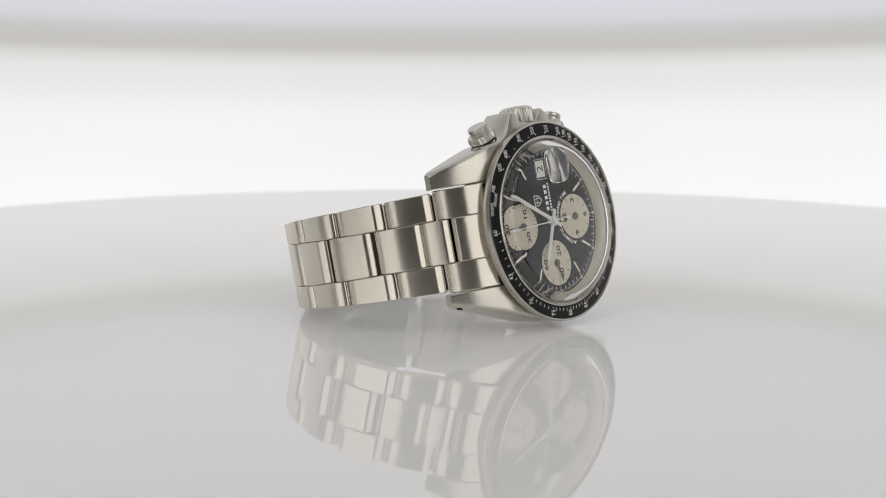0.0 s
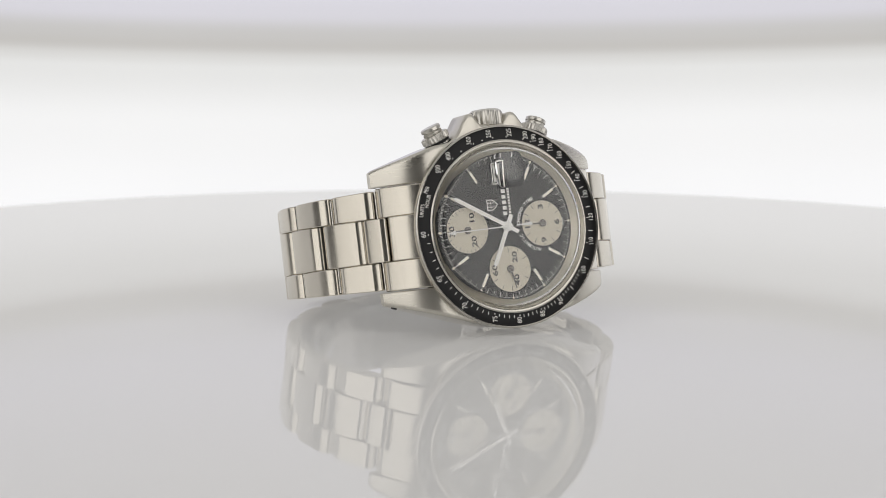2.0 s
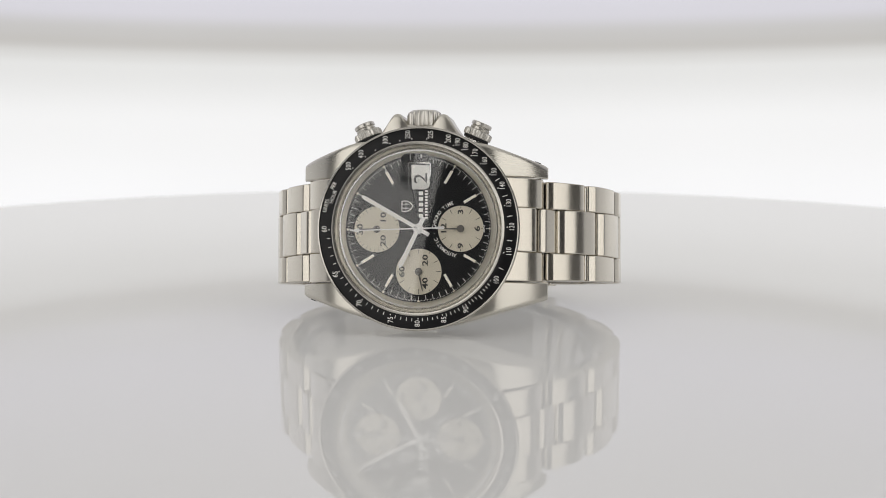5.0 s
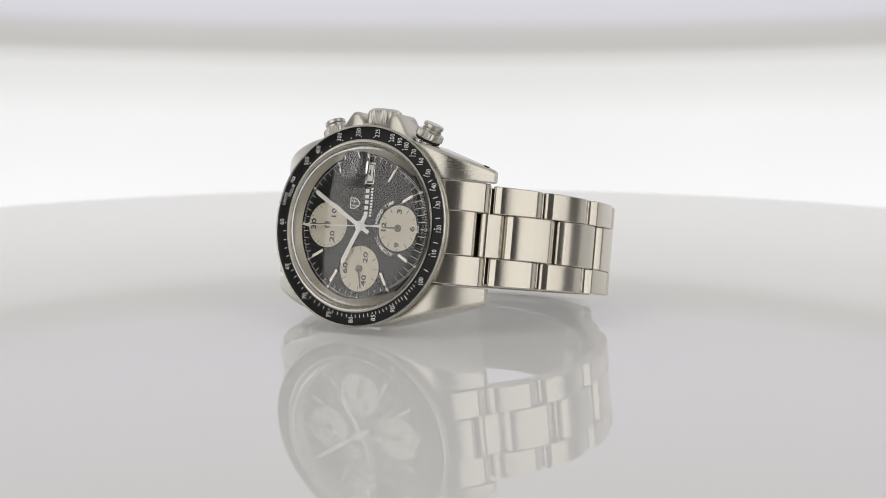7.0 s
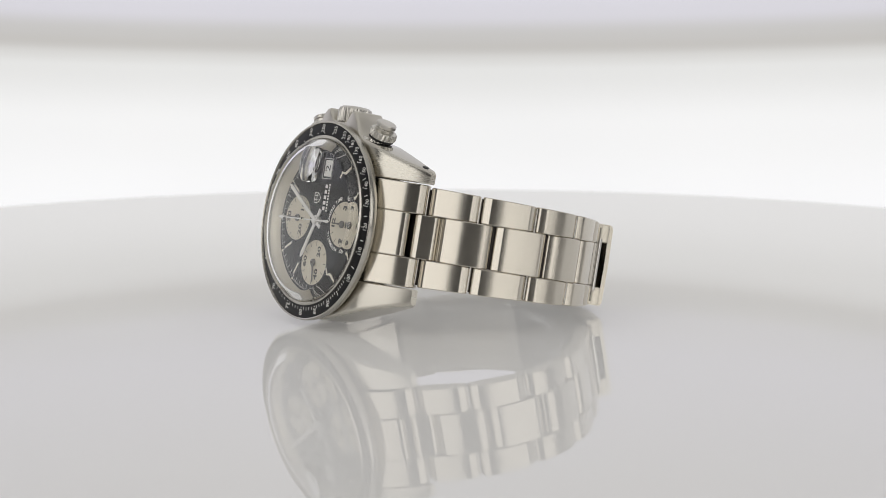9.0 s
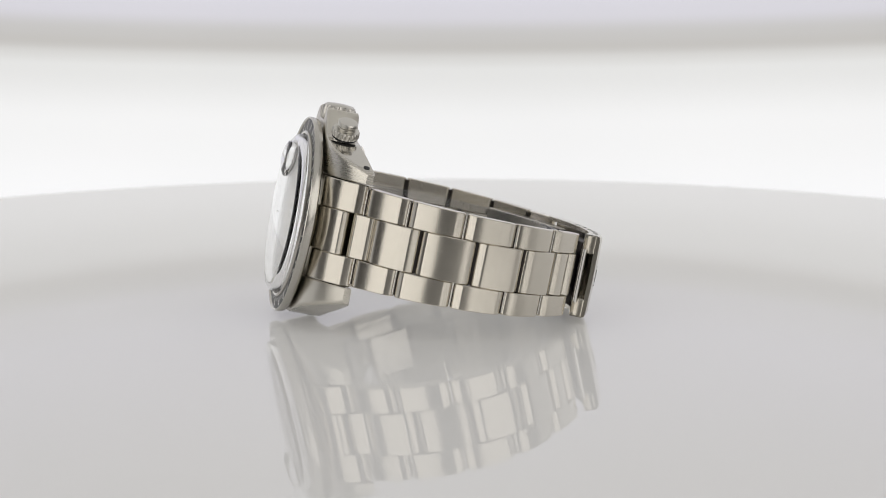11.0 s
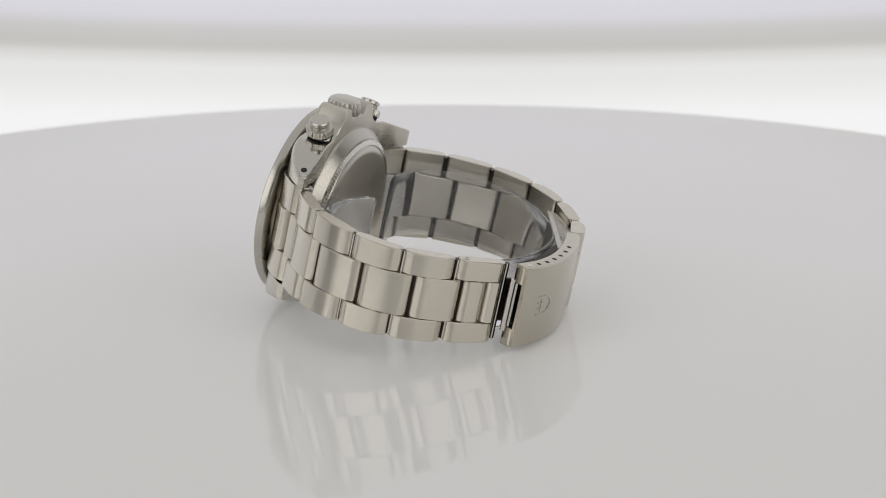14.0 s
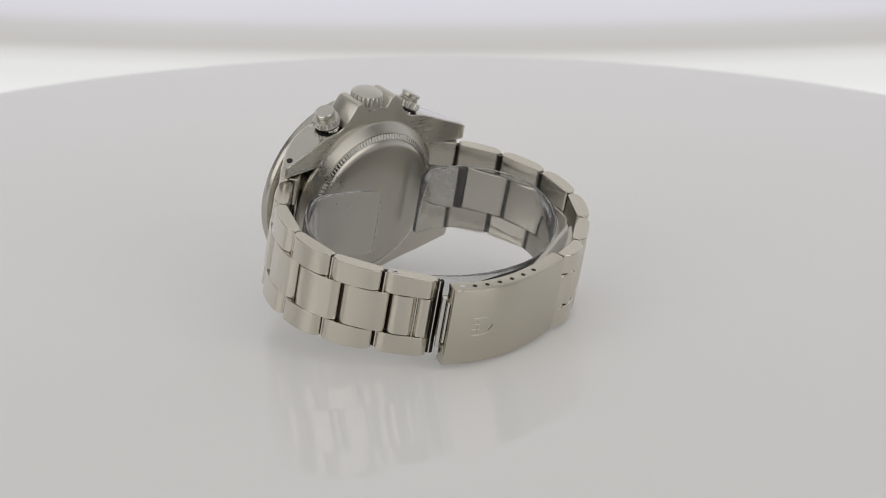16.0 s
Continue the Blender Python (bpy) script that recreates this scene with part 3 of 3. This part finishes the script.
def bracelet():
    for nodes, sv in ((SIX_SIDE, -1), (TWELVE_SIDE, 1)):
        # end link that fills the space between the lugs
        ends = [Vector((sv * 15.6, -1.8)), Vector((sv * 20.6, -5.0)), nodes[0]]
        for u0, u1, s0 in ((4.35, 10.15, 0.0), (-4.35, -10.15, 0.0)):
            link("end_link", ends, s0, 2.0, u0, u1, watch, 3.6, 0.08, label="brushed steel end link between the lugs")
        middle = [Vector((sv * 15.6, -1.7)), Vector((sv * 20.1, -4.1)), Vector((sv * 23.0, -6.6))]
        link("end_link", middle, 0.0, 2.0, -4.32, 4.32, watch, 3.0, 0.05, ends=0.4, label="centre of the steel end link")
        link("centre_link", [Vector((sv * 23.3, -7.9 if sv < 0 else -7.3)), Vector((sv * 26.3, -12.2))], 0, 1, -4.3, 4.3, watch, 2.4, 0.05, ends=0.8)
        path = [ends[1]] + nodes
        # base coloured near-black for the unlit hollow of the end link
        link("end_link_base", path, 0.3, 1.35, -4.3, 4.3, watch, 0.7, 0.0, DARK_GAP, sink=2.7, ends=0.2, label="folded steel base of the end link, near-black as the hollow's shade")
        link("end_link_cover", path, 0.15, 1.2, -4.3, 4.3, watch, 0.5, 0.0, SATIN, sink=3.45, ends=0.2, label="satin steel inner side of the end link")
        for i in range(5):
            w0, w1 = HALF_WIDTH[i], HALF_WIDTH[i + 1]
            c = 4.33
            for su in (-1, 1):
                link("outer_link", nodes, i, i + 1, su * (c + 0.03), su * w0, watch, taper=(w0 - w1) / (w0 - c))
        mids = [1.29, 2.29, 3.29, 4.29, 5.2]
        for a, b in zip(mids, mids[1:]):
            link("centre_link", path, a, b, -4.3, 4.3, watch, 2.8, 0.5, ends=0.9)
        # near-black rods added to close the gaps where shade falls
        for b in mids:
            knuckle("hinge", smooth_path(path, b), 1.85, 0.8, 4.2, DARK_GAP, "steel hinge painted near-black as shade between centre links")
            knuckle("link_pin", smooth_path(path, b), 2.4, 0.2, 4.2, POLISHED, "bright steel hinge pin")
        for a, b in ((5.2, 5.66), (5.66, 5.95)):
            w = 4.25
            link("centre_link", path, a, b, -w, w, watch, 2.5, 0.1, ends=0.8)
        if sv < 0:
            # slotted screw in the upper edge of the last link
            q = smooth_path(nodes, 4.16)
            q = q + (MID - q).normalized() * 1.35
            bm = bmesh.new()
            lathe(bm, [(0.05, 8.35), (0.62, 8.35), (0.62, 8.66), (0.55, 8.72), (0.05, 8.72)], 24, Matrix.Translation((0, q.x, q.y)) @ Matrix.Rotation(radians(90), 4, "Y"))
            screw = part("link_screw", bm, POLISHED, watch, "small slotted steel screw")
            part("slot", box(bmesh.new(), (8.72, q.x, q.y), (0.06, 1.0, 0.18)), HOLE, screw)
        # hinges in the joints, near-black as gap shade, each with a bright pin showing in the gap
        for i in range(6):
            knuckle("hinge", nodes[i], 1.85, 0.8, HALF_WIDTH[i] - 0.45, DARK_GAP, "steel hinge painted near-black as shade between links")
            for depth in (1.12, 2.4):
                knuckle("link_pin", nodes[i], depth, 0.2, HALF_WIDTH[i] - 0.4, POLISHED, "bright steel hinge pin")


def knuckle(name, at_node, depth, r, w, mat, label):
    """A short rod across the bracelet, at a depth under its outer surface."""
    q = at_node + (MID - at_node).normalized() * depth
    m = Matrix.Translation((0, q.x, q.y)) @ Matrix.Rotation(radians(90), 4, "Y")
    return part(name, lathe(bmesh.new(), [(0.05, -w), (r, -w), (r, w), (0.05, w)], 20, m), mat, watch, label)


CLASP = [Vector((-x, -y)) for x, y in ((20.5, 59.1), (14, 61.2), (6, 61.7), (-2.5, 60.4), (-9.8, 58.2))]


def clasp():
    """The folding clasp: a curved cover plate with turned-down sides, and what shows under it."""
    cover = None
    rows = []
    for k in range(25):
        s = 4 * k / 24
        p = smooth_path(CLASP, s)
        q = smooth_path(CLASP, min(4, s + 0.02)) - smooth_path(CLASP, max(0, s - 0.02))
        n = Vector((-q.y, q.x)).normalized()
        if n.dot(p - MID) < 0:
            n = -n
        w = 8.4
        sec = []
        for u, dd in ((-w + 0.75, -3.0), (-w, -3.0), (-w, -0.7), (-w + 0.25, -0.2), (-w + 0.9, 0), (0, 0.12), (w - 0.9, 0), (w - 0.25, -0.2), (w, -0.7), (w, -3.0),
                      (w - 0.75, -3.0), (w - 0.75, -0.9), (0, -0.75), (-w + 0.75, -0.9)):
            e = p + n * dd
            sec.append(Vector((u, e.x, e.y)))
        rows.append(sec)
    cover = part("clasp_cover", loft(bmesh.new(), rows), CLASP_STEEL, watch, "brushed steel folding clasp cover")
    # cheeks that close the cover's open end beside the slot
    for su in (-1, 1):
        link("cheek", CLASP, -0.02, 0.3, su * 4.6, su * 8.3, cover, 3.1, 0.0, CLASP_STEEL, ends=0.35, sink=0.22)
    link("lip", CLASP, 0.0, 0.2, -4.6, 4.6, cover, 0.8, 0.0, POLISHED, ends=0.4, sink=2.1, label="turned-in polished lip")
    # pin holes along the edge
    for k in range(7):
        s = 0.24 + 0.41 * k
        p = smooth_path(CLASP, s)
        n = (p - MID).normalized()
        e = p - n * 1.55
        bm = bmesh.new()
        m = Matrix.Translation((8.35, e.x, e.y)) @ Matrix.Rotation(radians(90), 4, "Y")
        lathe(bm, [(0.05, -0.3), (0.48 if k else 0.55, -0.3), (0.48 if k else 0.55, 0.08), (0.05, 0.08)], 16, m)
        part("adjustment_hole", bm, HOLE if k else POLISHED, cover, "small dark adjustment hole" if k else "steel spring bar end")
    # embossed shield
    bm = bmesh.new()
    shield = [(-1.9, 1.9), (-1.9, -1.2), (-1.2, -2.3), (0, -3.2), (1.2, -2.3), (1.9, -1.2), (1.9, 1.9)]

    def on_cover(u, along):
        s = 0.98 + along * 0.125
        p = smooth_path(CLASP, s)
        q = smooth_path(CLASP, s + 0.02) - smooth_path(CLASP, s - 0.02)
        n = Vector((-q.y, q.x)).normalized()
        n = n if n.dot(p - MID) > 0 else -n
        e = p + n * 0.17
        return Vector((u, e.x, e.y)), Vector((0, n.x, n.y))

    def rod(p, q, r=0.09):
        a, n = on_cover(p[0], -p[1])
        b, _ = on_cover(q[0], -q[1])
        x = (b - a).normalized()
        y = n.cross(x)
        m = Matrix((x, y, n)).transposed().to_4x4()
        m.translation = (a + b) / 2
        box(bm, (0, 0, -0.02), ((b - a).length + r, 2 * r, 0.16), m)

    for k in range(6):
        rod(shield[k], shield[k + 1])
    rod((-0.6, 1.9), (-0.6, 0.0))
    rod((0.6, 1.9), (0.6, 0.0))
    rod((-1.2, 0.6), (1.2, 0.6))
    part("emblem", bm, POLISHED, cover, "embossed shield emblem")
    # blades under the cover and the slotted end pieces
    blade = [p + (MID - p).normalized() * 3.0 for p in CLASP]
    # blade coloured near-black for the shade inside the cover
    link("clasp_blade", blade, 0, 4, -6.6, 6.6, watch, 0.8, 0.0, DARK_GAP, ends=0.3, label="folding blade painted near-black as shade under the cover")
    link("clasp_hinge", [SIX_SIDE[5] + Vector((0.2, 0.0)), CLASP[0] + Vector((3.2, 1.6))], 0, 1, -4.6, 4.6, watch, 1.2, 0.0, SATIN, sink=2.0, ends=0.5, label="satin steel clasp hinge piece")
    knuckle("spring_bar", SIX_SIDE[5] * 0.5 + CLASP[0] * 0.5, 1.1, 0.6, 5.4, POLISHED, "polished spring bar tube at the clasp")
    tw = [CLASP[4], Vector((14.6, -57.2)), TWELVE_SIDE[5]]
    for su in (-1, 1):
        link("clasp_end_link", tw, 0.22, 2.0, su * 3.9, su * 8.2, watch, 2.6, 0.1, label="brushed steel end link beside the clasp")
    fold = [Vector((-x, -y)) for x, y in ((-2.0, 57.2), (-10.5, 55.4), (-18.0, 51.4), (-23.5, 45.8))]
    for depth in (-0.5, 0.35):
        link("fold_blade", fold, 0.0, 3.0, -6.9, 6.9, watch, 0.4, 0.0, BACK, sink=depth, ends=0.2, label="thin polished folding blade")
    for a, b in ((0.05, 0.7), (0.75, 1.35), (1.4, 1.95)):
        link("centre_link", tw, a, b, -3.8, 3.8, watch, 2.4, 0.08, ends=0.7)


watch_case()
case_back()
bezel()
dial()
pointers()
crystal()
crown_and_pushers()
bracelet()
clasp()

# ---- the clear plastic cuff inside the bracelet ----


CUFF_LINE = [Vector((-x, -y)) for x, y in ((3.5, 17.2), (11.0, 14.6), (19.0, 14.2), (24.6, 18.2), (29.0, 24.0), (31.2, 31.0), (29.6, 39.0), (24.6, 46.0), (15.0, 52.4), (4.0, 54.8),
                                           (-8.0, 53.4), (-18.0, 47.8), (-26.0, 39.0), (-29.3, 30.0), (-27.8, 22.0), (-22.0, 15.6), (-15.0, 13.8), (-10.5, 14.2))]


def cuff():
    bm = bmesh.new()
    secs = []
    last = len(CUFF_LINE) - 1
    for k in range(121):
        s = last * k / 120
        p = smooth_path(CUFF_LINE, s)
        d = smooth_path(CUFF_LINE, min(last, s + 0.02)) - smooth_path(CUFF_LINE, max(0, s - 0.02))
        n = Vector((-d.y, d.x)).normalized()
        cut = min(1.0, 0.12 + min(k, 120 - k) / 2.5)
        w = 7.3 - 0.9 * (1 - cut) ** 2
        sec = []
        for u, dd in ((-w, 0.2), (-w + 0.3, 0.0), (w - 0.3, 0.0), (w, 0.2), (w, 0.6), (w - 0.3, 0.8), (-w + 0.3, 0.8), (-w, 0.6)):
            q = p + n * dd
            sec.append(Vector((u - 0.5, q.x, q.y)))
        secs.append(sec)
    ob = new("display_cuff", finish(loft(bm, secs), CUFF, 60))
    ob.visible_shadow = False
    return tagged(ob, "clear plastic display cuff inside the bracelet", "watch cuff")


watch_cuff = cuff()


def motions():
    times = [k * 0.5 for k in range(33)]

    def spin(t):
        return Matrix.Rotation(radians(-11.714 * (t - 4.0)), 4, "Z")

    walk(watch, [(t, spin(t) @ SEAT) for t in times])
    walk(watch_cuff, [(t, spin(t) @ SEAT) for t in times])
    walk(table_plate, [(t, pose(0, 0, -0.0003) @ spin(t)) for t in times])
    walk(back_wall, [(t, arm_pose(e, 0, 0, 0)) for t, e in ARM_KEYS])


motions()
